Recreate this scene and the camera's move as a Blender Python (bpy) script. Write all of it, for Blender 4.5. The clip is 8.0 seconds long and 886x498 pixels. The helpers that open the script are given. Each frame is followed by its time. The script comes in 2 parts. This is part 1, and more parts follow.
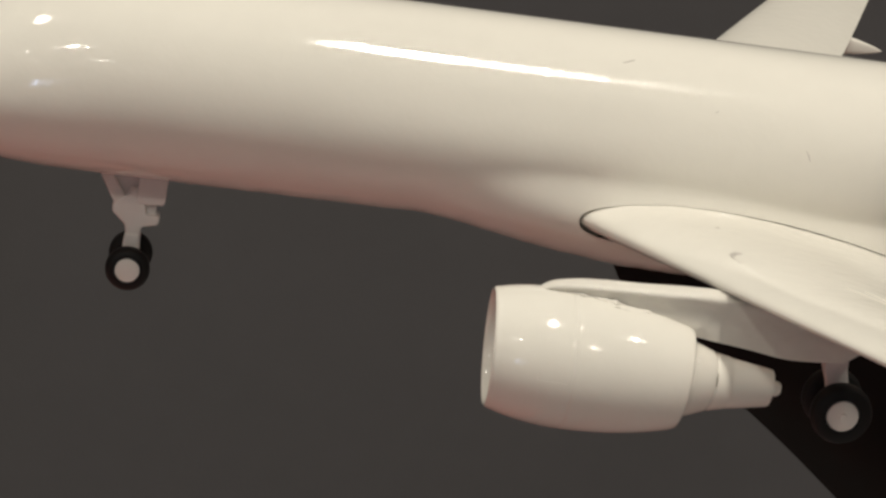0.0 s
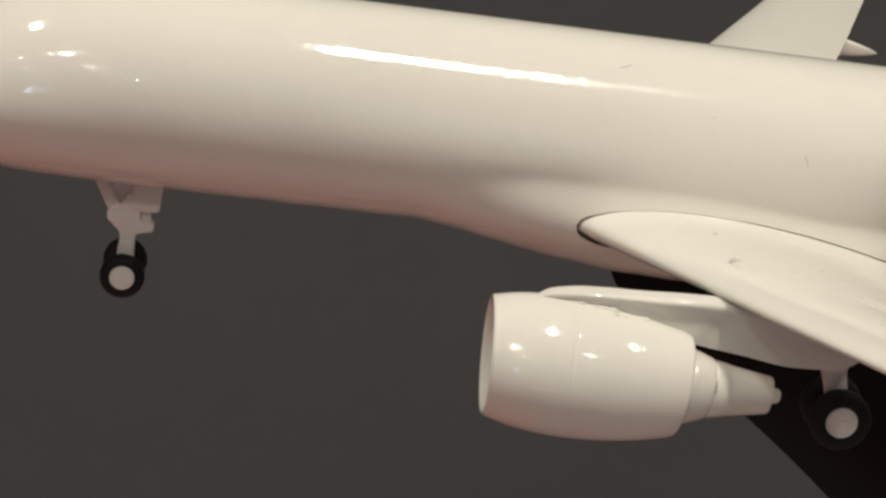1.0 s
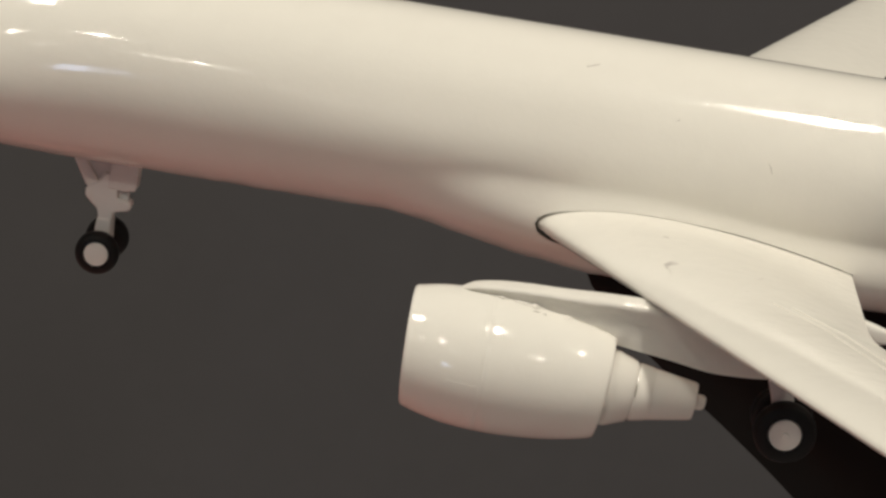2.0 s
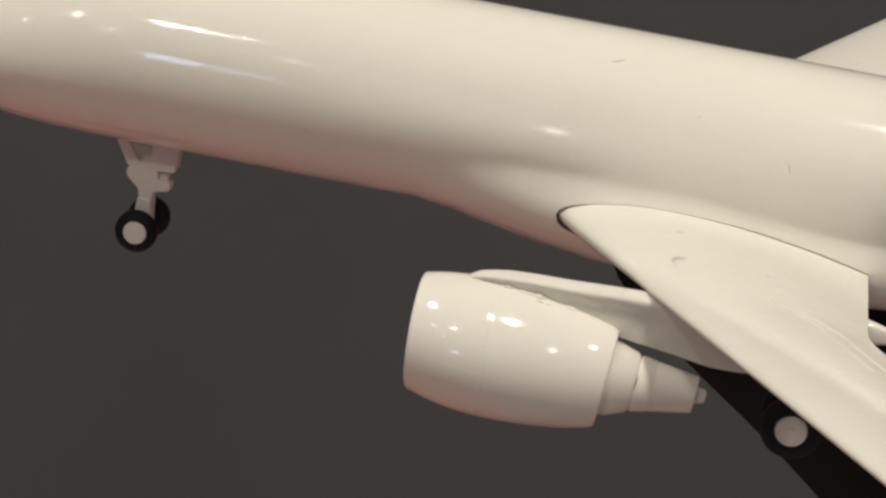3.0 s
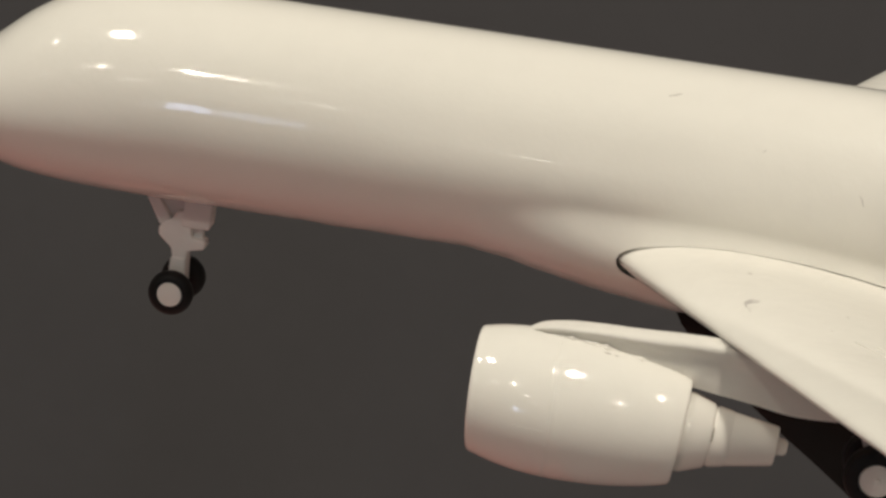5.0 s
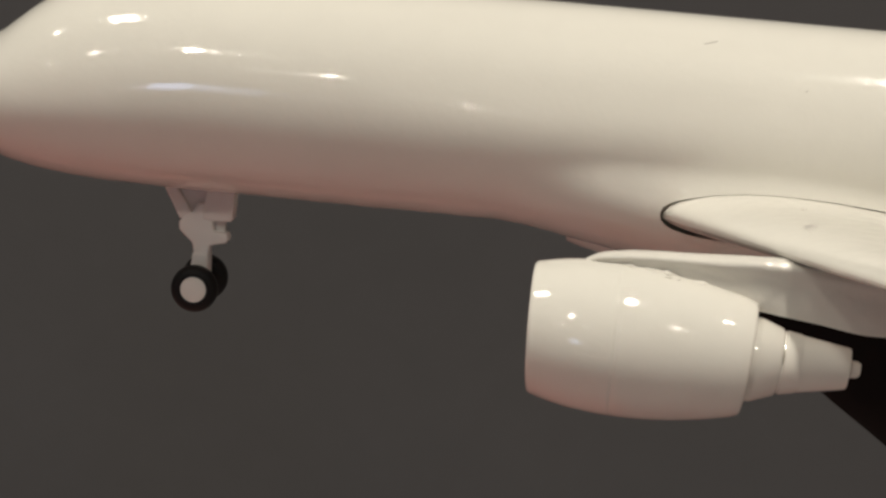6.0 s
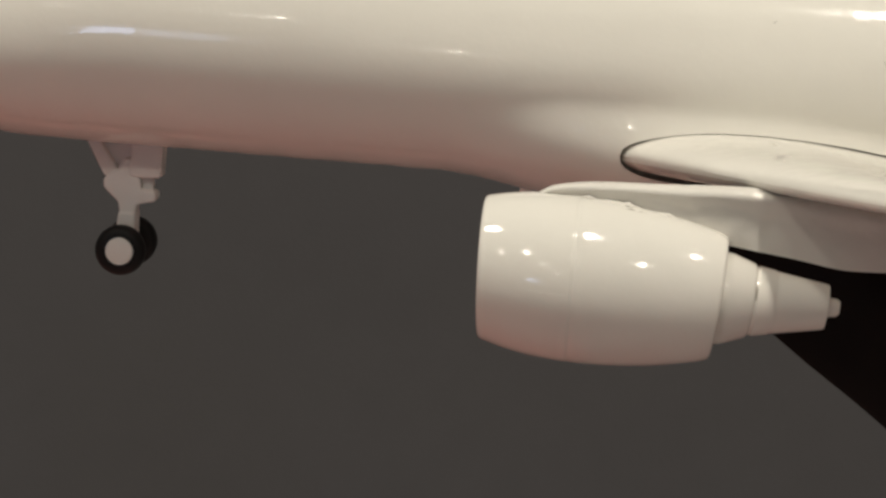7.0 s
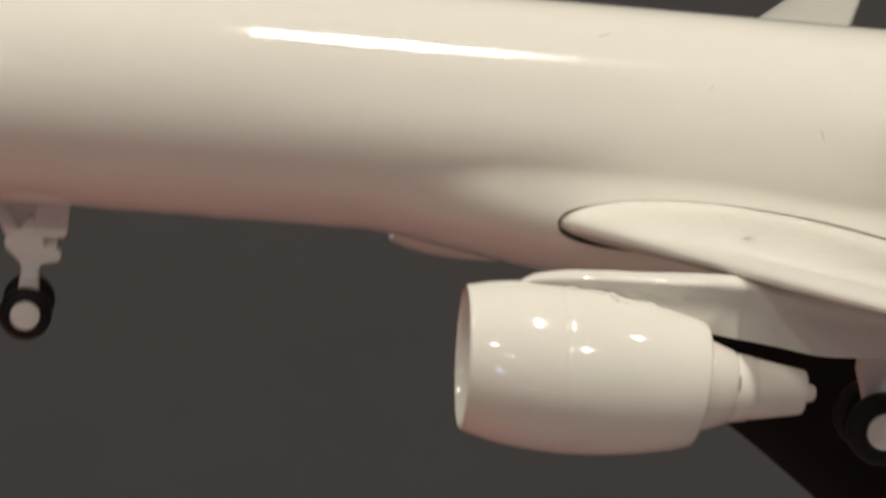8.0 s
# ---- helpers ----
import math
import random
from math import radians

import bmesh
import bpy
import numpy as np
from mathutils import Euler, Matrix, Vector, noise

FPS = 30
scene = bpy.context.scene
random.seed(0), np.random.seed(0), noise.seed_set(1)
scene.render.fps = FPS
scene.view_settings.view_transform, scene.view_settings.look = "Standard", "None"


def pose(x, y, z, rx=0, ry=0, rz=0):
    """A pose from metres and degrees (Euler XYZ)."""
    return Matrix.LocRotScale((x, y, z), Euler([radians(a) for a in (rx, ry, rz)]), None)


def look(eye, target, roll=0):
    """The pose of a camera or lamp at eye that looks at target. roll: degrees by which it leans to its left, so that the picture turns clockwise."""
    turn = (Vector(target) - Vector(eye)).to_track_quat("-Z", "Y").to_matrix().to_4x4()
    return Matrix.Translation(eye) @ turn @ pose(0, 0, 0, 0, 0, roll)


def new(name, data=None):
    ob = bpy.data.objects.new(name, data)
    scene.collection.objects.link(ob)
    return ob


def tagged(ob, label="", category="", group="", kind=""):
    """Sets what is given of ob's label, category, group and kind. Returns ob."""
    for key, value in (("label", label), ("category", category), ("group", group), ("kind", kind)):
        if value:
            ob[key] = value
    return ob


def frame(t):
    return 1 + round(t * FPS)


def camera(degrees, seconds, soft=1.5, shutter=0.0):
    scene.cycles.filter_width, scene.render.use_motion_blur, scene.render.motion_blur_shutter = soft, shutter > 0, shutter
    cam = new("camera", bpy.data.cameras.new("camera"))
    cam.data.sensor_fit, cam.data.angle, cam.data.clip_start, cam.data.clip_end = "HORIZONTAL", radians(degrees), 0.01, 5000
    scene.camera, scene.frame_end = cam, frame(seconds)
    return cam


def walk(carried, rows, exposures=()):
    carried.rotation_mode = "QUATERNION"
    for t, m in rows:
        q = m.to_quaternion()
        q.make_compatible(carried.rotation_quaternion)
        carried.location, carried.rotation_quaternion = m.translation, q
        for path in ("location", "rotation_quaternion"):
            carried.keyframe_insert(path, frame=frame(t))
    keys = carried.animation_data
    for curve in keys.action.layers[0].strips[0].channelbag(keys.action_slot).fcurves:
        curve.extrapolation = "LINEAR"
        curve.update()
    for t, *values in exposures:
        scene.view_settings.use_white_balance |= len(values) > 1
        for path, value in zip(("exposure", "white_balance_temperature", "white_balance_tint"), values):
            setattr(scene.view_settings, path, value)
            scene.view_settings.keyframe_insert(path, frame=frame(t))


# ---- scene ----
S = 0.007          # one model unit in metres: a 1:100 airliner, fuselage 39.5 mm thick
ZC = 0.974         # height of the fuselage axis above the floor
TABLE = 0.750      # height of the table top

PATH = [
    (0, (0.05319, -0.46158, 1.08887), (0.10090, 0.01406, 0.94228), 8.56),
    (0.5, (0.05267, -0.46082, 1.08842), (0.10124, 0.01492, 0.94241), 8.56),
    (1, (0.05163, -0.45858, 1.08981), (0.10178, 0.01667, 0.94279), 8.47),
    (1.2, (0.05111, -0.45763, 1.08840), (0.10262, 0.01800, 0.94305), 8.58),
    (1.5, (0.06855, -0.45948, 1.09175), (0.10323, 0.01665, 0.94307), 8.75),
    (1.7, (0.08943, -0.45884, 1.09249), (0.10493, 0.01804, 0.94300), 8.86),
    (2.8, (0.14322, -0.46532, 1.10339), (0.09951, 0.00583, 0.94180), 9.43),
    (3, (0.14302, -0.46550, 1.10293), (0.09953, 0.00583, 0.94183), 9.46),
    (3.2, (0.13308, -0.46293, 1.10576), (0.09449, 0.00766, 0.94128), 9.37),
    (3.5, (0.12501, -0.45744, 1.09712), (0.08125, 0.01509, 0.93965), 9.32),
    (3.8, (0.10975, -0.45639, 1.10084), (0.06898, 0.01460, 0.93803), 8.85),
    (4, (0.10260, -0.45733, 1.09943), (0.06643, 0.01457, 0.93818), 9.14),
    (4.5, (0.13682, -0.45306, 1.09846), (0.07385, 0.01650, 0.93861), 9.16),
    (4.7, (0.13628, -0.44460, 1.09909), (0.08118, 0.02653, 0.94096), 8.88),
    (5.8, (0.12055, -0.44037, 1.05007), (0.07763, 0.04461, 0.93624), 4.28),
    (6, (0.11908, -0.44167, 1.03902), (0.08002, 0.04644, 0.93793), 4.75),
    (6.3, (0.12966, -0.43913, 1.02822), (0.08554, 0.05057, 0.93741), 3.87),
    (6.5, (0.12779, -0.43251, 1.02708), (0.08745, 0.05759, 0.93666), 3.65),
    (6.7, (0.12289, -0.42868, 1.01748), (0.08382, 0.06154, 0.92714), 3.64),
    (6.8, (0.11401, -0.42433, 1.01311), (0.08479, 0.06639, 0.92179), 4.06),
    (7, (0.12065, -0.41485, 1.01309), (0.08858, 0.07671, 0.92742), 4.21),
    (7.2, (0.11622, -0.41634, 1.01738), (0.09180, 0.07544, 0.93047), 5.52),
    (7.5, (0.09747, -0.42472, 1.01582), (0.10253, 0.06812, 0.93162), 5.92),
    (7.6, (0.08967, -0.41553, 1.02834), (0.10184, 0.07427, 0.92862), 7.29),
    (7.8, (0.08041, -0.40727, 1.04320), (0.10850, 0.07809, 0.92644), 7.18),
    (8, (0.05873, -0.40049, 1.03693), (0.11671, 0.08523, 0.93341), 5.78),
]
cam = camera(19.96, 8.0, soft=2.7, shutter=0.5)
walk(cam, [(t, look(e, g, r)) for t, e, g, r in PATH])

# ---- world, lamps, exposure ----
world = bpy.data.worlds.new("room_dark")
world.use_nodes = True
world.node_tree.nodes["Background"].inputs[0].default_value = (0.9, 0.8, 0.65, 1)
world.node_tree.nodes["Background"].inputs[1].default_value = 0.02
scene.world = world
scene.view_settings.exposure = 0.0

WARM = (1.0, 0.93, 0.805)
CEIL = 5.00


# ---- small tools ----
def V(x, y, z):
    return Vector((x * S, y * S, ZC + z * S))


def pchip(xs, ys):
    """Smooth, monotone curve through knots."""
    xs, ys = np.array(xs, float), np.array(ys, float)
    h, d = np.diff(xs), np.diff(ys) / np.diff(xs)
    m = np.zeros(len(xs))
    for i in range(1, len(xs) - 1):
        if d[i - 1] * d[i] > 0:
            a, b = 2 * h[i] + h[i - 1], h[i] + 2 * h[i - 1]
            m[i] = (a + b) / (a / d[i - 1] + b / d[i])
    m[0], m[-1] = d[0], d[-1]

    def value(x):
        x = min(max(x, xs[0]), xs[-1])
        i = min(int(np.searchsorted(xs, x, side="right")) - 1, len(h) - 1)
        t = (x - xs[i]) / h[i]
        return float((2 * t**3 - 3 * t**2 + 1) * ys[i] + (t**3 - 2 * t**2 + t) * h[i] * m[i] + (3 * t**2 - 2 * t**3) * ys[i + 1] + (t**3 - t**2) * h[i] * m[i + 1])

    return value


def smooth(a, b, x):
    t = min(max((x - a) / (b - a), 0), 1)
    return t * t * (3 - 2 * t)


def loft(rings, caps=(True, True), closed=True):
    """A bmesh skinned over rings of points."""
    bm = bmesh.new()
    rows = [[bm.verts.new(p) for p in ring] for ring in rings]
    n = len(rows[0])
    for a, b in zip(rows, rows[1:]):
        for i in range(n if closed else n - 1):
            j = (i + 1) % n
            bm.faces.new((a[i], a[j], b[j], b[i]))
    if caps[0]:
        bm.faces.new(rows[0][::-1])
    if caps[1]:
        bm.faces.new(rows[-1])
    bmesh.ops.recalc_face_normals(bm, faces=bm.faces)
    return bm


def revolve(profile, centre, n=64, lean=lambda x: 0.0, toe=lambda x: 0.0):
    """Profile of (x, r) in model units about an axis along x; centre(x) gives (y, z)."""
    rings = []
    for x, r in profile:
        y, z = centre(x)
        rings.append([V(x + lean(x) * r * math.cos(a) + toe(x) * r * math.sin(a), y + r * math.sin(a), z + r * math.cos(a)) for a in np.linspace(0, 2 * math.pi, n, endpoint=False)])
    return rings


def plate(outline, y0, y1, bevel=0.0, seg=2):
    """An upright plate: outline of (x, z), from y0 to y1, with rounded edges."""
    bm = bmesh.new()
    a = [bm.verts.new(V(x, y0, z)) for x, z in outline]
    b = [bm.verts.new(V(x, y1, z)) for x, z in outline]
    bm.faces.new(a)
    bm.faces.new(b[::-1])
    n = len(a)
    for i in range(n):
        bm.faces.new((a[i], b[i], b[(i + 1) % n], a[(i + 1) % n]))
    bmesh.ops.recalc_face_normals(bm, faces=bm.faces)
    if bevel:
        bmesh.ops.bevel(bm, geom=bm.edges[:], offset=bevel * S, segments=seg, profile=0.6, affect="EDGES")
    return bm


def box(lo, hi, bevel=0.0, seg=2):
    bm = bmesh.new()
    bmesh.ops.create_cube(bm, size=1)
    for v in bm.verts:
        v.co = Vector([lo[k] + (v.co[k] + 0.5) * (hi[k] - lo[k]) for k in range(3)])
    if bevel:
        bmesh.ops.bevel(bm, geom=bm.edges[:], offset=bevel, segments=seg, profile=0.6, affect="EDGES")
    return bm


def spin_y(profile, x, z, n=48):
    """A ring body about an axle along y: profile of (y, r), closed at both ends."""
    rings = [[V(x + r * math.cos(a), y, z + r * math.sin(a)) for a in np.linspace(0, 2 * math.pi, n, endpoint=False)] for y, r in profile]
    return loft(rings)


def part(name, bm, material, parent=None, label="", sharp=35):
    me = bpy.data.meshes.new(name)
    bm.to_mesh(me)
    bm.free()
    me.materials.append(material)
    for p in me.polygons:
        p.use_smooth = True
    if sharp:
        me.set_sharp_from_angle(angle=radians(sharp))
    ob = new(name, me)
    if parent is not None:
        ob.parent = parent
    if label:
        tagged(ob, label)
    return ob


def empty(name, at):
    ob = new(name)
    ob.location = at
    ob.empty_display_size = 0.02
    return ob


def adopt(parent, *kids):
    """Parents keep an identity turn, so only their place has to be taken off."""
    for k in kids:
        k.parent = parent
        k.matrix_parent_inverse = Matrix.Translation(-Vector(parent.location))


# ---- materials ----
def material(name, colour, rough=0.5, metal=0.0, spec=0.5, vary=0.0, scale=30.0, bump=0.0, bump_scale=200.0, coat=0.0, rough_vary=0.0):
    m = bpy.data.materials.new(name)
    m.use_nodes = True
    nt = m.node_tree
    b = nt.nodes["Principled BSDF"]
    b.inputs["Base Color"].default_value = (*colour, 1)
    b.inputs["Roughness"].default_value = rough
    b.inputs["Metallic"].default_value = metal
    b.inputs["Specular IOR Level"].default_value = spec
    b.inputs["Coat Weight"].default_value = coat
    b.inputs["Coat Roughness"].default_value = 0.02
    co = nt.nodes.new("ShaderNodeTexCoord")

    def noise_node(sc, detail):
        n = nt.nodes.new("ShaderNodeTexNoise")
        n.inputs["Scale"].default_value = sc
        n.inputs["Detail"].default_value = detail
        nt.links.new(co.outputs["Object"], n.inputs["Vector"])
        return n

    if vary:
        n = noise_node(scale, 6)
        n2 = noise_node(scale * 9, 3)
        mix = nt.nodes.new("ShaderNodeMix")
        mix.data_type = "RGBA"
        add = nt.nodes.new("ShaderNodeMath")
        add.operation = "MULTIPLY_ADD"
        add.inputs[1].default_value = 0.35
        nt.links.new(n2.outputs["Fac"], add.inputs[0])
        nt.links.new(n.outputs["Fac"], add.inputs[2])
        ramp = nt.nodes.new("ShaderNodeMapRange")
        ramp.inputs["From Min"].default_value = 0.45
        ramp.inputs["From Max"].default_value = 0.9
        nt.links.new(add.outputs[0], ramp.inputs["Value"])
        nt.links.new(ramp.outputs[0], mix.inputs["Factor"])
        other = tuple(c * (1 - vary) for c in colour)
        mix.inputs["A"].default_value = (*colour, 1)
        mix.inputs["B"].default_value = (*other, 1)
        nt.links.new(mix.outputs["Result"], b.inputs["Base Color"])
    if rough_vary:
        n = noise_node(scale * 2.3, 4)
        r = nt.nodes.new("ShaderNodeMapRange")
        r.inputs["From Min"].default_value, r.inputs["From Max"].default_value = 0.3, 0.7
        r.inputs["To Min"].default_value, r.inputs["To Max"].default_value = max(rough - rough_vary, 0.02), rough + rough_vary
        nt.links.new(n.outputs["Fac"], r.inputs["Value"])
        nt.links.new(r.outputs[0], b.inputs["Roughness"])
    if bump:
        n = noise_node(bump_scale, 4)
        bn = nt.nodes.new("ShaderNodeBump")
        bn.inputs["Strength"].default_value = bump
        bn.inputs["Distance"].default_value = 0.0004
        nt.links.new(n.outputs["Fac"], bn.inputs["Height"])
        nt.links.new(bn.outputs["Normal"], b.inputs["Normal"])
    return m


def glow(name, colour, strength):
    m = bpy.data.materials.new(name)
    m.use_nodes = True
    b = m.node_tree.nodes["Principled BSDF"]
    b.inputs["Base Color"].default_value = (*colour, 1)
    b.inputs["Emission Color"].default_value = (*colour, 1)
    b.inputs["Emission Strength"].default_value = strength
    return m


white = material("white_plastic", (0.797, 0.771, 0.708), rough=0.075, spec=0.20, vary=0.05, scale=25, bump=0.085, bump_scale=700, coat=0.55, rough_vary=0.02)
rippled = material("rippled_white_plastic", (0.797, 0.771, 0.708), rough=0.05, spec=0.46, vary=0.05, scale=25, bump=0.19, bump_scale=330, rough_vary=0.008)
glued = material("lumpy_white_plastic", (0.78, 0.75, 0.69), rough=0.07, vary=0.08, scale=60, bump=0.55, bump_scale=260)
moulded = material("moulded_white_plastic", (0.78, 0.75, 0.72), rough=0.4, vary=0.08, scale=60, bump=0.06, bump_scale=300)
hubs = material("matt_white_hub", (0.86, 0.84, 0.79), rough=0.4, vary=0.06, scale=90, bump=0.08, bump_scale=500)
rubber = material("black_rubber", (0.007, 0.007, 0.007), rough=0.55, spec=0.3, vary=0.3, scale=120, bump=0.1, bump_scale=700)
black = material("black_acrylic", (0.013, 0.0085, 0.007), rough=0.16, spec=0.15, vary=0.2, scale=30, rough_vary=0.04)
satin = material("satin_grey_plate", (0.27, 0.265, 0.265), rough=0.5, vary=0.12, scale=14, bump=0.05, bump_scale=400)
dirt = material("grey_scuff", (0.64, 0.61, 0.56), rough=0.6, vary=0.3, scale=400)
smudge = material("pale_grey_smudge", (0.61, 0.58, 0.54), rough=0.5, vary=0.35, scale=500)
# brown for dirt in the pylon joint and for painted shade at the nozzle
grime_and_shade = material("brown_grime_and_shade", (0.30, 0.26, 0.21), rough=0.7, vary=0.4, scale=500)
charcoal = material("charcoal_wall_paint", (0.0860, 0.0800, 0.0830), rough=0.75, vary=0.10, scale=6, bump=0.25, bump_scale=350)
wood = material("red_brown_wood", (0.51, 0.225, 0.207), rough=0.38, vary=0.35, scale=9, bump=0.1, bump_scale=120)
plaster = material("grey_plaster", (0.40, 0.385, 0.37), rough=0.85, vary=0.08, scale=3, bump=0.2, bump_scale=90)
ceiling_paint = material("white_ceiling_paint", (0.74, 0.70, 0.62), rough=0.9, vary=0.06, scale=3, bump=0.1, bump_scale=90)
carpet = material("grey_carpet", (0.080, 0.083, 0.092), rough=0.95, vary=0.3, scale=40, bump=0.5, bump_scale=500)
steel = material("brushed_steel", (0.55, 0.54, 0.52), rough=0.3, metal=1.0, vary=0.1, scale=40)
lamp_glass = glow("warm_lamp_glass", WARM, 1.5)
day_panes = (glow("bluish_daylight_pane", (0.55, 0.68, 1.0), 10.0), glow("dim_daylight_pane", (0.55, 0.68, 1.0), 2.5))

# ---- the room ----
X0, X1, YB, YF = -12.0, 5.5, 0.95, -17.5


def setting(name, bm, mat, label):
    return tagged(part(name, bm, mat, sharp=30), label, kind="structure")


setting("floor", box((X0, YF, -0.05), (X1, YB + 0.1, 0.0)), carpet, "grey carpeted floor of the display hall")
setting("wall_back", box((X0, YB, 0.0), (X1, YB + 0.1, CEIL)), charcoal, "dark charcoal grey painted wall behind the model")
setting("wall_front", box((X0, YF - 0.1, 0.0), (X1, YF, CEIL)), plaster, "grey plastered wall across the room")
setting("wall_left", box((X0 - 0.1, YF, 0.0), (X0, YB, CEIL)), plaster, "grey plastered side wall of the room")
setting("wall_right", box((X1, YF, 0.0), (X1 + 0.1, YB, CEIL)), plaster, "grey plastered side wall of the room")
setting("ceiling", box((X0, YF, CEIL), (X1, YB, CEIL + 0.05)), ceiling_paint, "white painted ceiling with square light panels")

# table under the model
table = empty("display_table", (0.15, -0.12, 0))
tx0, tx1, ty0, ty1 = -0.40, 0.75, -0.33, 0.13
kids = [part("tabletop", box((tx0, ty0, TABLE - 0.03), (tx1, ty1, TABLE), 0.003), wood, label="red-brown wooden top")]
for lx in (tx0 + 0.05, tx1 - 0.11):
    for ly in (ty0 + 0.05, ty1 - 0.11):
        kids.append(part("leg", box((lx, ly, 0), (lx + 0.06, ly + 0.06, TABLE - 0.03), 0.003), wood))
adopt(table, *kids)
tagged(table, "red-brown wooden display table carrying the black stand", "table")

# ceiling lights: real lamps under frosted panels (x, y, watts, width, length)
PANELS = [(0.53, -1.25, 96, 0.08, 0.50), (-1.68, -1.15, 56, 0.34, 0.60), (-3.45, -0.90, 24, 0.10, 0.20), (2.20, -1.20, 34, 0.08, 0.25),
          (-1.36, -5.10, 60, 0.09, 0.20), (-2.80, -5.40, 31, 0.06, 0.15), (1.90, -4.40, 28, 0.07, 0.18),
          (-1.22, -9.00, 24, 0.06, 0.08), (-3.05, -9.30, 14, 0.05, 0.10), (-0.85, -15.90, 30, 0.09, 0.12),
          (-5.50, -6.30, 34, 0.08, 0.16), (-10.60, 0.40, 34, 0.07, 0.12)]


def ceiling_light(wide, deep):
    """A steel frame round a frosted panel, hanging from its origin at the ceiling."""
    light = new("ceiling_light")
    a, b, rim = wide / 2 + 0.04, deep / 2 + 0.04, 0.025
    for lo, hi in (((-a - rim, -b - rim), (a + rim, -b)), ((-a - rim, b), (a + rim, b + rim)), ((-a - rim, -b), (-a, b)), ((a, -b), (a + rim, b))):
        part("frame_bar", box((*lo, -0.016), (*hi, 0.0), 0.002), steel, light, "brushed steel frame bar")
    part("diffuser", box((-a, -b, -0.006), (a, b, -0.001)), lamp_glass, light, "glowing warm frosted panel")
    return tagged(light, "warm ceiling light panel with a steel frame", "ceiling light", "lights in the ceiling")


for x, y, watts, wide, deep in PANELS:
    ceiling_light(wide, deep).matrix_basis = pose(x, y, CEIL)
    data = bpy.data.lights.new("ceiling_bulb", "AREA")
    data.shape, data.size, data.size_y, data.energy, data.color = "RECTANGLE", wide, deep, watts, WARM
    new("ceiling_bulb", data).matrix_basis = pose(x, y, CEIL - 0.02)

# a glazed door across the hall, with bluish daylight behind it
door = empty("glazed_door", (-3.40, YF, 0))
leaves = [part("door_post", box((x, YF, 0.0), (x + 0.08, YF + 0.06, 2.1), 0.004), steel) for x in (-4.10, -3.39, -2.68)]
for x, day in zip((-4.02, -3.31), day_panes):
    leaves += [part("lintel", box((x, YF, 2.0), (x + 0.63, YF + 0.06, 2.1), 0.004), steel), part("sill", box((x, YF, 0.0), (x + 0.63, YF + 0.06, 0.1), 0.004), steel)]
    leaves.append(part("pane", box((x, YF + 0.01, 0.1), (x + 0.63, YF + 0.03, 2.0)), day, label="frosted pane glowing with bluish daylight"))
adopt(door, *leaves)
tagged(door, "steel-framed glazed door with bluish daylight behind", "door")

# ---- the model aircraft ----
plane = empty("model_aircraft", V(18, 0, 0))
tagged(plane, "glossy plain white airliner model held up by a black stand", "model aircraft")
R = 2.82
NOSE, TAIL = -1.82, 51.8
u = lambda x: math.sqrt(max(x - NOSE, 0))  # noqa: E731
TOP = pchip([u(v) for v in (NOSE, -1.72, -1.3, -0.85, -0.2, 0.27, 0.72, 1.2, 2.0, 3.0, 4.5, 6.2, 33, 40, 47, TAIL)],
            (-1.0, -0.60, -0.08, 0.24, 0.60, 0.86, 1.24, 1.63, 2.12, 2.50, 2.75, R, R, R, 2.72, 2.35))
BOT = pchip([u(v) for v in (NOSE, -1.70, -1.35, -0.75, 0.08, 0.91, 1.73, 3.34, 5.0, 31, 36, 42, 48, TAIL)],
            (-1.0, -1.38, -1.64, -1.98, -2.30, -2.53, -2.67, -2.79, -R, -R, -2.35, -1.0, 0.75, 1.65))
WID = pchip([u(v) for v in (NOSE, -1.72, -1.3, -0.85, 0, 1, 2, 3, 4.5, 6.2, 32, 38, 44, 49, TAIL)],
            (0.0, 0.52, 1.02, 1.36, 1.95, 2.44, 2.69, 2.785, 2.815, R, R, 2.5, 1.75, 0.8, 0.32))
MID = pchip([u(v) for v in (NOSE, 0, 3, 6.2, 32, 42, TAIL)], (-1.0, -0.75, -0.3, 0.0, 0.0, 0.75, 2.0))
BULGE = pchip([12, 13.35, 13.6, 14.4, 16.0, 17.6, 19.0, 21, 23.5, 26.5, 29.5, 32.5, 34], (0, 0, 0.03, 0.15, 0.46, 0.72, 0.88, 0.93, 0.84, 0.66, 0.4, 0.0, 0))


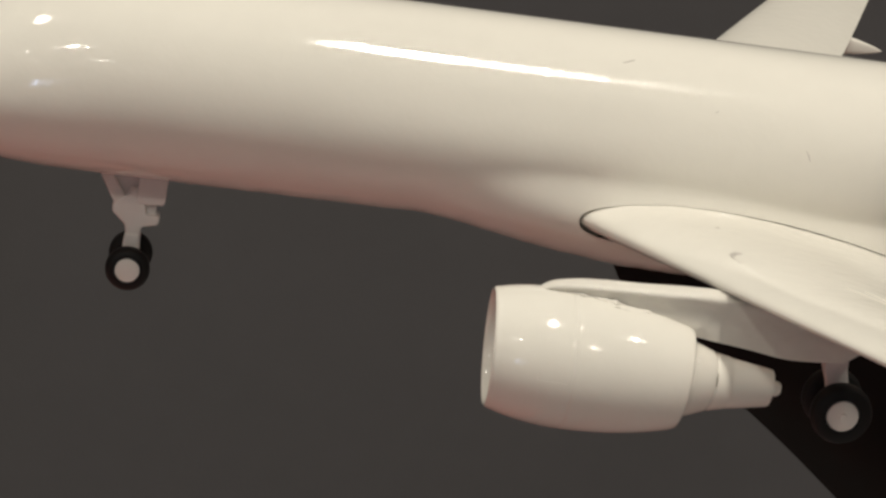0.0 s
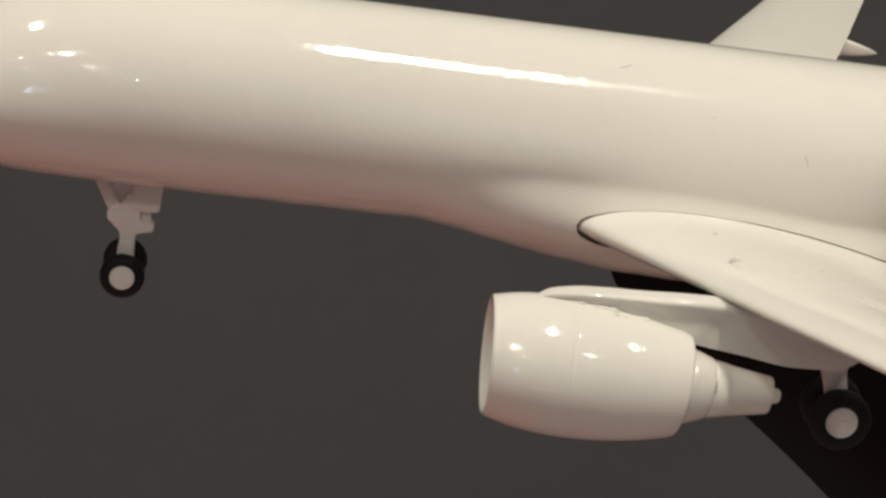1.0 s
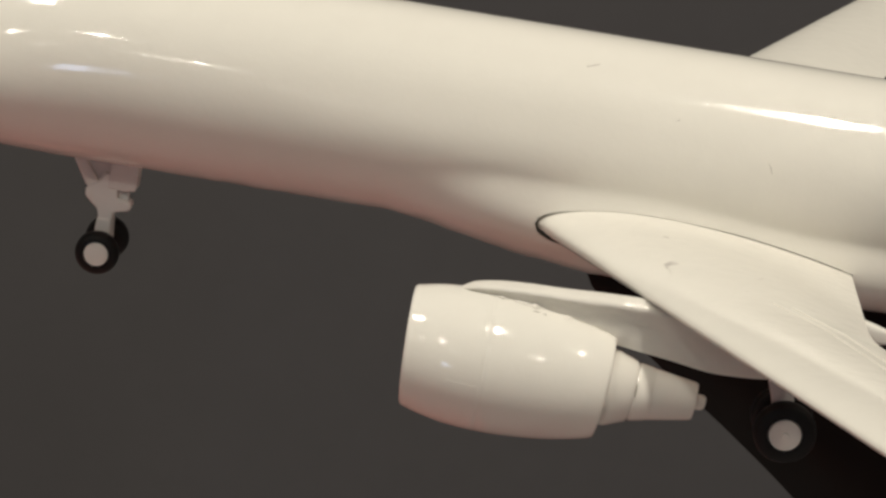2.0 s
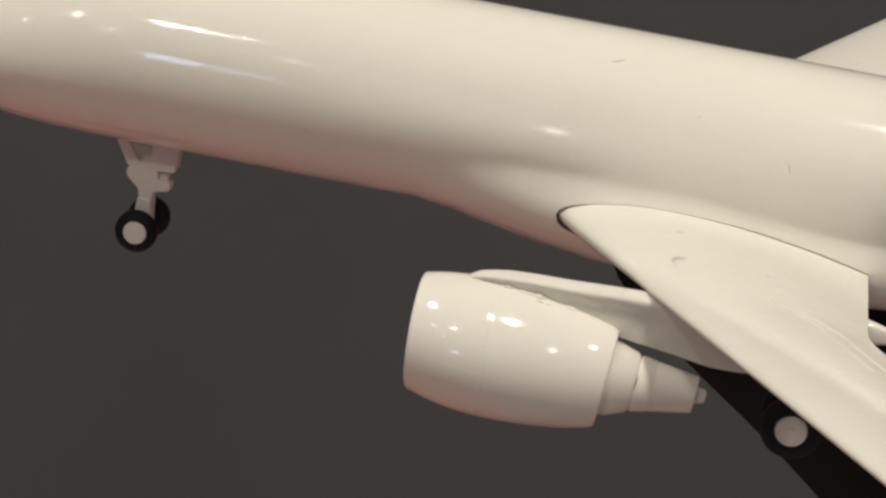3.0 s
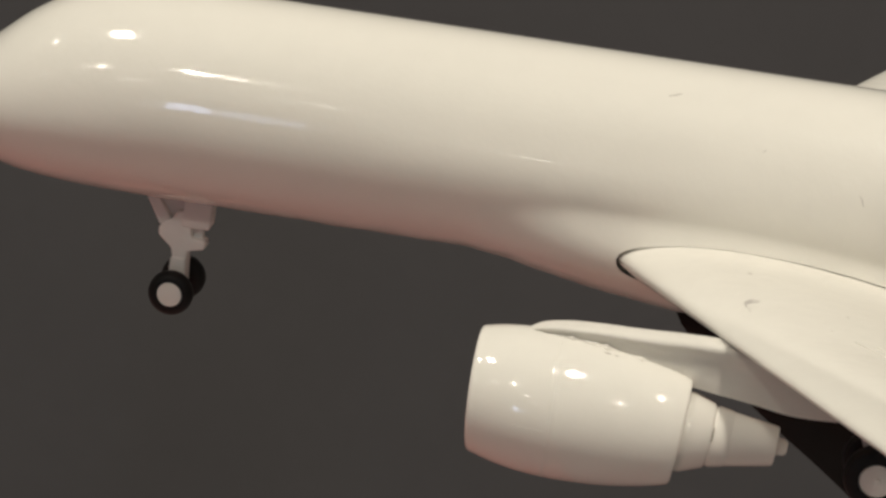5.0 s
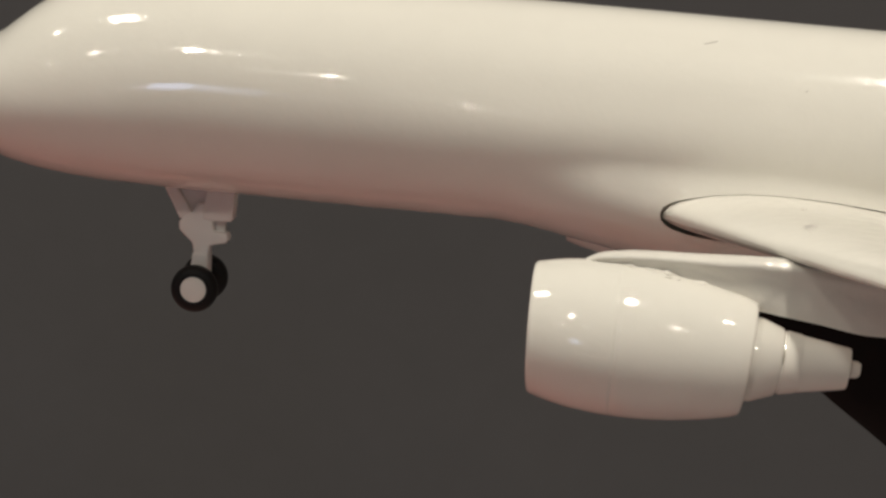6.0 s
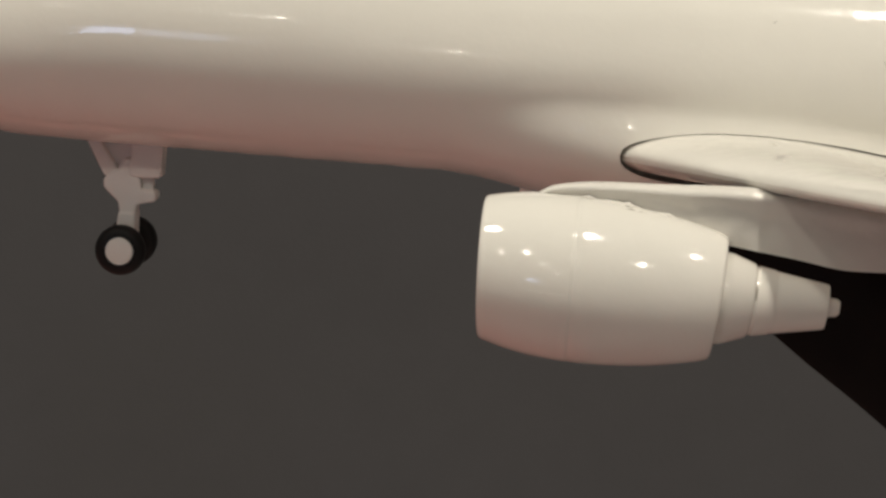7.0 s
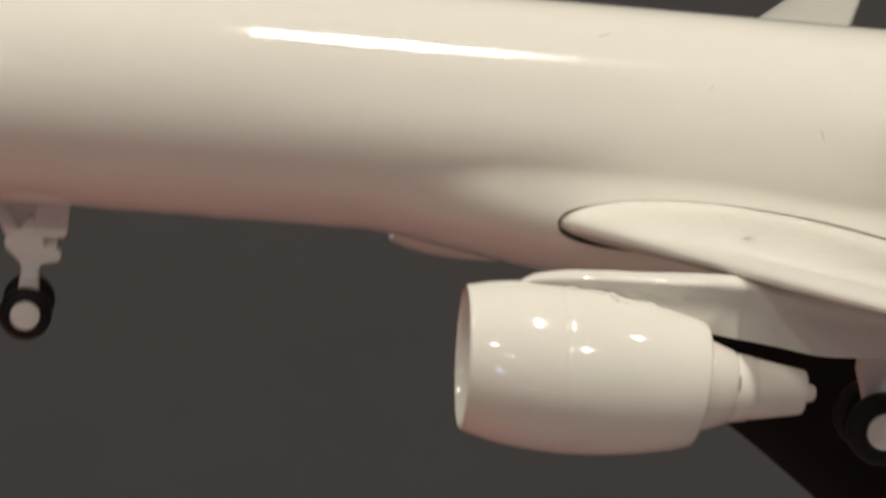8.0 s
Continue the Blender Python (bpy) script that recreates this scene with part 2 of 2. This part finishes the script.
def hull(x, a):
    """Point of the fuselage skin; a is the angle up from the horizontal."""
    s = u(x)
    top, bot, w, mid = TOP(s), BOT(s), WID(s), MID(s)
    c, z = math.cos(a), math.sin(a)
    h = (top - mid) if z >= 0 else (mid - bot)
    py, pz = w * c, mid + h * z
    if 9.5 < x < 35.5:
        sink = 1 - 0.10 * smooth(-0.1, 0.4, z) * (1 - smooth(0.82, 0.99, z)) * smooth(8.5, 11.5, x) * math.sin(2 * math.pi * (x - 9.5) / 26) / R
        py, pz = py * sink, pz * sink
    if z < -0.5 and x > 2:
        wave = 0.016 * noise.noise(Vector((x * 1.1, a * 2.2, 3.0))) + 0.012 * noise.noise(Vector((x * 2.7, a * 3.0, 8.0)))
        wave *= smooth(0.5, 0.85, -z) * smooth(2, 4, x)
        py, pz = py * (1 + wave / R), pz * (1 + wave / R)
    b = BULGE(x)
    if b > 0:
        below = smooth(0.32 - 0.11 * smooth(13.5, 16.5, x) + 0.12 * smooth(20.0, 25.0, x), 0.74 - 0.07 * smooth(13.5, 16.5, x), -z)
        k = 1 + b / R * below * (1 - 0.10 * smooth(0.75, 1.0, -z))
        py, pz = py * k, pz * k
    return py, pz


def fuselage_mesh():
    xs = [NOSE + 0.004 + (v**2) * 8.5 for v in np.linspace(0, 1, 46)]
    xs += list(np.arange(7.0, 13.0, 0.2)) + list(np.arange(13.0, 34, 0.16)) + list(np.arange(34.2, TAIL, 0.6)) + [TAIL]
    n = 128
    rings = []
    for x in xs:
        ring = []
        for i in range(n):
            y, z = hull(x, 2 * math.pi * i / n)
            ring.append(V(x, y, z))
        rings.append(ring)
    return loft(rings)


# wing sections
LE = lambda y: 17.50 + 0.466 * (y - 3.0) + 0.25 * max(0, 4.2 - y) ** 2 * 0.15  # noqa: E731
TE = lambda y: 25.74 - 0.033 * (y - 2.4) + 0.427 * 0.25 * math.log(1 + math.exp((y - 9.45) / 0.25)) - 0.074 * math.log(1 + math.exp(y - 17))  # noqa: E731
LEZ = lambda y: -1.78 + 0.0795 * (y - 3.0)  # noqa: E731
TEZ = lambda y: -1.80 + 0.0795 * (y - 3.0)  # noqa: E731


def section(y, grow=0.0, n=26):
    """Outline of the wing at span y: (x, z) going round from the trailing edge over the top."""
    x0, x1, z0, z1 = LE(y), TE(y), LEZ(y), TEZ(y)
    c = x1 - x0
    thick = 0.132 - 0.017 * smooth(3, 14, y)
    top, low = [], []
    for i in range(n + 1):
        s = 0.5 * (1 - math.cos(math.pi * i / n))
        half = 5 * thick * (0.2969 * math.sqrt(s) - 0.1260 * s - 0.3516 * s**2 + 0.2843 * s**3 - 0.1015 * s**4)
        camber = 0.021 * 4 * s * (1 - s)
        up, dn = camber + half + 0.0012, camber - half - 0.0012
        top.append((x0 + s * c, z0 + s * (z1 - z0) + up * c))
        low.append((x0 + s * c, z0 + s * (z1 - z0) + dn * c))
    pts = top[::-1] + low[1:]
    if grow:
        flat, out = np.array(pts), []
        for i in range(len(flat)):
            d = flat[(i + 1) % len(flat)] - flat[i - 1]
            d /= np.linalg.norm(d)
            under = 3.2 * (1 - smooth(2.6, 4.2, flat[i][0] - x0)) if i > len(flat) // 2 else 0.0
            k = grow * (1 + max(3.6 * math.exp(-((flat[i][0] - x0) / 0.25)), under))
            if i <= len(flat) // 2:
                k *= 1 - 0.5 * smooth(0.3, 1.0, flat[i][0] - x0) * (1 - smooth(3.5, 5.5, flat[i][0] - x0))
            out.append((flat[i][0] + k * d[1], flat[i][1] - k * d[0]))
        pts = out
    return pts


def on_wing(x, y):
    sec = section(y)
    top = sorted(sec[: len(sec) // 2 + 1])
    return V(x, -y, float(np.interp(x, [q[0] for q in top], [q[1] for q in top])) + 0.006)


def wing_mesh(side):
    rings = []
    for y in [1.9, 2.4, 2.9, 3.3, 3.8, 4.4, 5.2, 6.2, 7.4, 8.2, 8.7, 9.1, 9.4, 9.7, 10.0, 10.4, 11.0, 12.2, 13.2, 15.5, 18, 20.5, 23.0, 25.5, 28.0, 31.0, 33.2, 33.7, 34.0]:
        sec = section(y)
        if y > 33:
            k = {33.2: 0.97, 33.7: 0.80, 34.0: 0.45}[y]
            mx, mz = (LE(y) + TE(y)) / 2 + 0.3, LEZ(y) + 0.05
            sec = [(mx + (x - mx) * k, mz + (z - mz) * k) for x, z in sec]
        rings.append([V(x, side * y, z) for x, z in sec])
    return loft(rings)


body = part("fuselage", fuselage_mesh(), white, label="glossy white moulded fuselage", sharp=0)
for side in (-1, 1):
    cut = part("slot_cutter", loft([[V(x, side * y, z) for x, z in section(y, 0.027)] for y in (2.05, 2.5, 3.0, 3.5, 4.0, 4.4)]), white)
    mod = body.modifiers.new("wing_slot", "BOOLEAN")
    mod.object, mod.operation, mod.solver = cut, "DIFFERENCE", "EXACT"
bpy.context.view_layer.update()
cut_mesh = bpy.data.meshes.new_from_object(body.evaluated_get(bpy.context.evaluated_depsgraph_get()))
body.modifiers.clear()
body.data = cut_mesh
body.data.set_sharp_from_angle(angle=radians(40))
for ob in [o for o in bpy.data.objects if o.name.startswith("slot_cutter")]:
    bpy.data.objects.remove(ob, do_unlink=True)
adopt(plane, body)

for side in (-1, 1):
    wing = part("wing", wing_mesh(side), rippled, label="white swept wing plugged into a dark slot", sharp=30)
    adopt(plane, wing)
    # canoe fairings under the trailing edge
    for y in (7.2, 13.5, 20.0):
        x0, x1, big = TE(y) - 2.4, TE(y) + 1.15, 0.36
        rings = []
        for v in np.linspace(0.0, 1.0, 20):
            x, r = x0 + (x1 - x0) * v, big * math.sin(math.pi * v**0.8) ** 0.75 + 0.01
            ring = []
            for a in np.linspace(0, 2 * math.pi, 28, endpoint=False):
                c, q = math.cos(a), math.sin(a)
                ring.append(V(x, side * y + 0.8 * r * math.copysign(abs(q) ** 0.45, q), TEZ(y) - 0.36 - 0.06 * (x - TE(y)) + r * math.copysign(abs(c) ** 0.6, c)))
            rings.append(ring)
        fair = part("flap_fairing", loft(rings), white)
        fair.parent = wing
    # raised hinge lines of the outer flaps
    for share in (0.70, 0.80):
        rings = []
        for y in np.linspace(8.9, 13.0, 14):
            x = LE(y) + share * (TE(y) - LE(y)) if y > 10.2 else LE(10.2) + share * (TE(10.2) - LE(10.2)) + 0.9 * (y - 10.2)
            q = on_wing(x, y)
            q.y *= -side
            rings.append([q + Vector((dx, 0, dz)) * S for dx, dz in ((-0.05, -0.03), (-0.025, 0.018), (0.025, 0.018), (0.05, -0.03))])
        part("hinge_line", loft(rings), white, wing)

    # engine
    YE = side * 8.8
    axis = lambda x: (YE, -3.50 - 0.048 * (min(x, 19.7) - 14.75))  # noqa: E731,B023
    LEAN = pchip([14.7, 16.4, 18.5, 19.6, 22.1], (-0.03, -0.004, 0.066, 0.082, 0.06))
    RAD = lambda x: 1.6964 - 0.04173 * (x - 17) - 0.04757 * (x - 17) ** 2 + 0.00505 * (x - 17) ** 3 - 0.00186 * (x - 17) ** 4  # noqa: E731
    prof = [(17.2, 0.02), (17.2, 1.28), (16.0, 1.32), (15.2, 1.33), (15.0, 1.34), (14.86, 1.365), (14.79, 1.40), (14.775, 1.432), (14.80, 1.462), (14.85, 1.484), (14.91, 1.495)]
    for x in list(np.arange(14.95, 16.60, 0.1)) + [16.62]:
        prof.append((x, RAD(x)))
    prof += [(16.635, RAD(16.63) - 0.008), (16.665, RAD(16.66) - 0.008), (16.68, RAD(16.68))]
    for x in np.arange(16.8, 19.48, 0.1):
        prof.append((x, RAD(x)))
    prof += [(19.52, 1.285), (19.56, 1.268), (19.59, 1.235), (19.595, 1.19), (19.56, 1.14), (19.45, 1.10), (19.45, 0.9)]
    engine = part("engine", loft(revolve(prof, axis, 96, LEAN, lambda x: -0.02 * side * (1 - smooth(15.0, 16.4, x))), caps=(True, False)), white, label="white engine cowling with a faint joint line", sharp=40)
    adopt(plane, engine)
    rows = []
    for x in np.linspace(15.82, 16.58, 7):
        cy, cz = axis(x)
        r = RAD(x)
        arc = np.linspace(math.radians(92), math.radians(110), 7)
        outer = [V(x, cy + side * (r + 0.004) * math.sin(a), cz + (r + 0.004) * math.cos(a)) for a in arc]
        inner = [V(x, cy + side * (r - 0.03) * math.sin(a), cz + (r - 0.03) * math.cos(a)) for a in arc[::-1]]
        rows.append(outer + inner)
    part("access_panel", loft(rows), white, engine, "faintly raised panel on the cowling")
    core = [(19.3, 0.95), (19.72, 0.945), (19.78, 0.93), (20.22, 0.77), (20.26, 0.74), (20.28, 0.70), (20.32, 0.70), (20.34, 0.72), (20.66, 0.665), (20.70, 0.64), (20.74, 0.635), (21.72, 0.475), (21.78, 0.45), (21.79, 0.40), (21.70, 0.2)]
    plug = [(21.6, 0.25), (21.80, 0.245), (21.85, 0.20), (21.97, 0.19), (22.04, 0.14), (22.06, 0.01)]
    for name, pr, lab in (("core_nozzle", core, "stepped white exhaust nozzle"), ("exhaust_plug", plug, "small white plug in the nozzle")):
        part(name, loft(revolve(pr, axis, 64, LEAN)), white, engine, lab)

    # pylon: sections across, from the top of the cowling back under the wing
    prings = []
    ztop = pchip([15.7, 15.85, 16.1, 16.5, 16.9, 18.4, 20.2, 21.5, 24.2], (-1.97, -1.86, -1.73, -1.65, -1.60, -1.53, -1.45, -1.55, -2.0))
    zlow = pchip([15.7, 17.0, 19.0, 19.7, 19.85, 21.05, 22.2, 23.4, 24.2], (-2.2, -2.3, -2.6, -2.64, -2.66, -2.81, -2.96, -2.9, -2.4))
    wide = pchip([15.7, 15.9, 16.3, 17.0, 19, 21, 23, 24.2], (0.05, 0.20, 0.33, 0.40, 0.42, 0.40, 0.30, 0.05))
    for x in [15.7, 15.75, 15.85, 15.95, 16.08, 16.2] + list(np.arange(16.35, 24.0, 0.13)) + [24.1, 24.2]:
        t, l, w = ztop(x), zlow(x), wide(x)
        shape = [(0.0, 0.42), (0.12, 0.47), (0.24, 0.49), (0.36, 0.52), (0.48, 0.56), (0.58, 0.60), (0.67, 0.67), (0.75, 0.77), (0.82, 0.86), (0.88, 0.88), (0.94, 0.76), (0.98, 0.46), (1.0, 0.14)]
        flip = [(h, -q) for h, q in shape[::-1]]
        ring = []
        for h, q in shape + flip:
            lump = noise.noise(Vector((x * 1.6, h * 4.5, side * 3.0 + (0 if q > 0 else 9)))) + 0.5 * noise.noise(Vector((x * 4.2, h * 9.0, side * 5.0)))
            uneven = 0.045 * lump * smooth(16.2, 16.8, x) * (1 - smooth(20.5, 22.0, x)) * (1 - 0.75 * smooth(0.7, 0.85, h))
            ring.append(V(x, YE - side * 0.15 + w * q + math.copysign(uneven, q) * (1 if lump > 0 else -1), l + (t - l) * h))
        prings.append(ring)
    adopt(plane, part("pylon", loft(prings), glued, label="white pylon carrying the engine under the wing", sharp=70))

    # glue squeezed out along the joint of pylon and cowling
    rings = []
    for x in np.linspace(16.25, 19.35, 70):
        cy, cz = axis(x)
        off = wide(x) * 0.62 - 0.15
        lump = noise.noise(Vector((x * 2.3, 4.1, side))) + 0.6 * noise.noise(Vector((x * 6.1, 1.7, side)))
        fat = (0.052 + 0.058 * max(lump, -0.8)) * smooth(16.25, 16.6, x) * (1 - smooth(19.0, 19.35, x)) * (0.6 + 0.9 * math.exp(-((x - 17.6) / 0.6) ** 2)) + 0.004
        mid_z = cz + math.sqrt(RAD(x) ** 2 - off**2) - 0.005 + 0.02 * lump
        rings.append([V(x, cy + side * (off + 0.03 * lump + 1.5 * fat * math.sin(a)), mid_z + 0.8 * fat * math.cos(a)) for a in np.linspace(0, 2 * math.pi, 12, endpoint=False)])
    part("glue_bead", loft(rings), glued, engine, "uneven glossy bead of glue", sharp=0)

    # main landing gear
    gx, gz = 24.40, -5.12
    gear = part("main_gear", plate([(23.72, -1.9), (23.80, -4.0), (23.98, -4.5), (24.15, -5.25), (24.62, -5.25), (24.55, -4.5), (24.42, -4.0), (24.42, -1.9)], side * 5.45, side * 5.95, 0.07), moulded, label="white moulded main gear leg with two black wheels")
    adopt(plane, gear)
    for yy in (6.15, 5.0):
        tyre = part("tyre", spin_y([(side * (yy - 0.34), 0.40), (side * (yy - 0.34), 0.62), (side * (yy - 0.26), 0.74), (side * (yy - 0.12), 0.795), (side * yy, 0.805), (side * (yy + 0.12), 0.795), (side * (yy + 0.25), 0.74), (side * (yy + 0.31), 0.62), (side * (yy + 0.30), 0.44), (side * (yy + 0.2), 0.43)], gx, gz), rubber, gear, "black rubber tyre")
        hub = part("hub", spin_y([(side * (yy - 0.2), 0.40), (side * (yy + 0.24), 0.425), (side * (yy + 0.27), 0.40), (side * (yy + 0.285), 0.30), (side * (yy + 0.295), 0.14), (side * (yy + 0.30), 0.10), (side * (yy + 0.34), 0.085), (side * (yy + 0.345), 0.03)], gx, gz), hubs, gear, "off-white hub")
    axle = part("axle", spin_y([(side * 4.9, 0.14), (side * 6.1, 0.14)], gx, gz, 16), moulded, gear)

# nose gear
leg = part("nose_gear", plate([(5.60, -3.15), (5.46, -3.42), (5.22, -3.56), (5.11, -3.70), (5.13, -3.90), (5.33, -4.08), (5.49, -4.22), (5.54, -4.45), (5.50, -4.70), (5.95, -4.70), (5.93, -4.45), (5.96, -4.26), (6.20, -4.20), (6.38, -4.16), (6.43, -4.03), (6.38, -3.90), (6.04, -3.88), (6.00, -3.60), (6.02, -3.15)], -0.25, 0.25, 0.07, 3), moulded, label="white moulded nose gear leg with twin wheels")
adopt(plane, leg)
more = [part("strut_block", plate([(5.78, -2.6), (6.54, -2.6), (6.52, -3.50), (6.46, -3.58), (6.04, -3.60), (5.74, -3.56)], -0.28, 0.28, 0.05, 3), moulded),
        part("brace", plate([(4.62, -2.72), (4.95, -2.72), (5.40, -3.36), (5.52, -3.60), (5.12, -3.62)], -0.21, 0.21, 0.06, 3), moulded),
        part("web", plate([(5.0, -2.7), (6.3, -2.6), (6.30, -4.0), (5.4, -3.7)], -0.05, 0.16, 0.01), moulded),
        part("yoke", plate([(5.52, -4.45), (5.50, -4.74), (5.48, -5.42), (5.98, -5.42), (5.95, -4.74), (5.94, -4.45)], -0.32, 0.32, 0.09, 3), moulded),
        part("axle", spin_y([(-0.8, 0.12), (0.8, 0.12)], 5.72, -5.30, 16), moulded)]
for yy in (-0.72, 0.72):
    o = math.copysign(1, yy)
    more.append(part("tyre", spin_y([(yy - o * 0.25, 0.30), (yy - o * 0.25, 0.46), (yy - o * 0.19, 0.55), (yy - o * 0.08, 0.60), (yy + o * 0.02, 0.605), (yy + o * 0.12, 0.595), (yy + o * 0.20, 0.55), (yy + o * 0.25, 0.47), (yy + o * 0.25, 0.36), (yy + o * 0.16, 0.345)], 5.72, -5.30), rubber, label="black rubber tyre"))
    more.append(part("hub", spin_y([(yy - o * 0.2, 0.30), (yy + o * 0.17, 0.345), (yy + o * 0.22, 0.33), (yy + o * 0.245, 0.25), (yy + o * 0.25, 0.1)], 5.72, -5.30), hubs, label="off-white hub"))
for o in more:
    o.parent = leg

# tail surfaces
def fin_mesh(rows):
    rings = []
    for base, x0, x1, th in rows:
        ring = []
        for s, w in ((0, 0), (0.04, 0.5), (0.15, 0.85), (0.35, 1.0), (0.65, 0.7), (1.0, 0.06)):
            ring.append((x0 + s * (x1 - x0), w * th))
        full = ring + [(x, -w) for x, w in ring[::-1] if w > 0]
        rings.append([base(x, w) for x, w in full])
    return loft(rings)


adopt(plane, part("tail_fin", fin_mesh([(lambda x, w: V(x, w, 2.0), 39.2, 48.6, 0.40), (lambda x, w: V(x, w, 10.8), 47.6, 51.4, 0.18)]), white, label="white swept tail fin", sharp=30))
for side in (-1, 1):
    adopt(plane, part("tailplane", fin_mesh([(lambda x, w: V(x, side * 0.6, 1.3 + w), 43.6, 49.0, 0.30), (lambda x, w: V(x, side * 8.9, 2.2 + w), 48.6, 51.0, 0.12)]), white, label="white swept tailplane", sharp=30))

# ---- the stand ----
stand = empty("display_stand", (30 * S, 0, TABLE))
edge = pchip([0, 0.3, 1, 2, 3, 4, 5, 6, 7], (18.75, 19.35, 21.7, 23.68, 26.0, 29.4, 31.8, 33.0, 33.4))
edgez = pchip([0, 0.3, 1, 2, 3, 4, 5, 6, 7], (-3.4, -4.42, -6.43, -7.82, -9.60, -12.75, -17.0, -24.0, -31.2))
back = pchip([0, 1, 2, 3, 4], (27.6, 31.5, 36.5, 40.0, 41.5))
backz = pchip([0, 1, 2, 3, 4], (-3.4, -8.0, -14.0, -22.0, -31.2))
outline = [(edge(v), edgez(v)) for v in np.linspace(0, 7, 29)] + [(back(v), backz(v)) for v in np.linspace(4, 0, 17)]
adopt(stand,
      part("upright", plate(outline, 0.36, 1.06, 0.05), black, label="glossy black sloping upright"),
      part("base_plate", box((17 * S, -0.30, TABLE), (60 * S, 0.11, TABLE + 0.0055), 0.002), satin, label="broad satin grey base plate"))
tagged(stand, "glossy black upright on a broad grey base plate", "stand")

# small scuffs and lint on the white skin
def scuff(pts, width, flat=1.0, mat=dirt, name="scuff", says="faint grey scuff on the white skin", deep=0.4):
    """A thin bent sliver lying on the skin."""
    rings = []
    for i, p in enumerate(pts):
        w = width * (0.35 + 0.65 * math.sin(math.pi * (i + 0.5) / len(pts)))
        rings.append([p + Vector((w * math.cos(a), w * deep * math.sin(a), w * flat * math.sin(a))) * S for a in (0.3, 1.9, 3.4, 5.0)])
    adopt(plane, part(name, loft(rings), mat, label=says))


def on_hull(x, z_side, lift=0.004):
    y, z = hull(x, z_side)
    return V(x, -(abs(y) + lift), z + lift)


for x, a, dx, da, w in ((18.22, 1.00, 0.34, 0.05, 0.022), (23.13, 0.235, 0.16, -0.09, 0.020), (20.6, 0.55, 0.10, 0.02, 0.014), (-0.35, 0.20, 0.09, 0.02, 0.03)):
    scuff([on_hull(x + dx * (k - 0.5) + 0.02 * math.sin(5 * k), a + da * (k - 0.5)) for k in np.linspace(0, 1, 6)], w)


for x, y, dx, dy, w in ((20.68, 4.66, 0.13, 0.03, 0.050), (23.0, 6.80, 0.05, 0.02, 0.035), (20.73, 7.62, 0.03, 0.36, 0.020), (22.6, 8.3, 0.04, 0.05, 0.020)):
    scuff([on_wing(x + dx * (k - 0.5), y + dy * (k - 0.5) + 0.05 * math.sin(4 * k)) for k in np.linspace(0, 1, 6)], w, 0.2)

# a grey smear on the wing: a small patch with a thin tail
scuff([on_wing(x, y) for x, y in ((20.62, 7.10), (20.68, 7.05), (20.75, 7.00), (20.82, 6.96), (20.90, 6.93))], 0.10, 0.12, smudge, "smear", "pale grey smear on the wing", 1.8)
scuff([on_wing(x, y) for x, y in ((20.65, 7.06), (20.63, 7.14), (20.63, 7.24), (20.65, 7.34), (20.68, 7.42))], 0.03, 0.2, smudge, "smear", "thin tail of the smear on the wing")

# dirt caught in the joint of pylon and cowling
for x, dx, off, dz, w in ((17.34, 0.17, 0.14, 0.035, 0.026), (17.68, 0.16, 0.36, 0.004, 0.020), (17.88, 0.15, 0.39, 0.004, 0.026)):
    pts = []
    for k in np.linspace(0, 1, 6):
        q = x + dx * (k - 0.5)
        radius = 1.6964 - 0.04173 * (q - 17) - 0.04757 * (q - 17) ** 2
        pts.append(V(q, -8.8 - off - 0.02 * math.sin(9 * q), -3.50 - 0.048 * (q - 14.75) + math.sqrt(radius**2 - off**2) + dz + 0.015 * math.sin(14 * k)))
    scuff(pts, w, 0.7, grime_and_shade, "grime_and_shade", "brown grime in the joint above the engine")
# shade in the ring gap of the nozzle, painted as a dark brown sliver
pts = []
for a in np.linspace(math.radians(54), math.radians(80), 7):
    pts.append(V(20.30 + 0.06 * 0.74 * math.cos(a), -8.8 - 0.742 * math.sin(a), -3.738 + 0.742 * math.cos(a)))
scuff(pts, 0.014, 0.7, grime_and_shade, "grime_and_shade", "dark brown sliver painted as shade in the step of the nozzle")
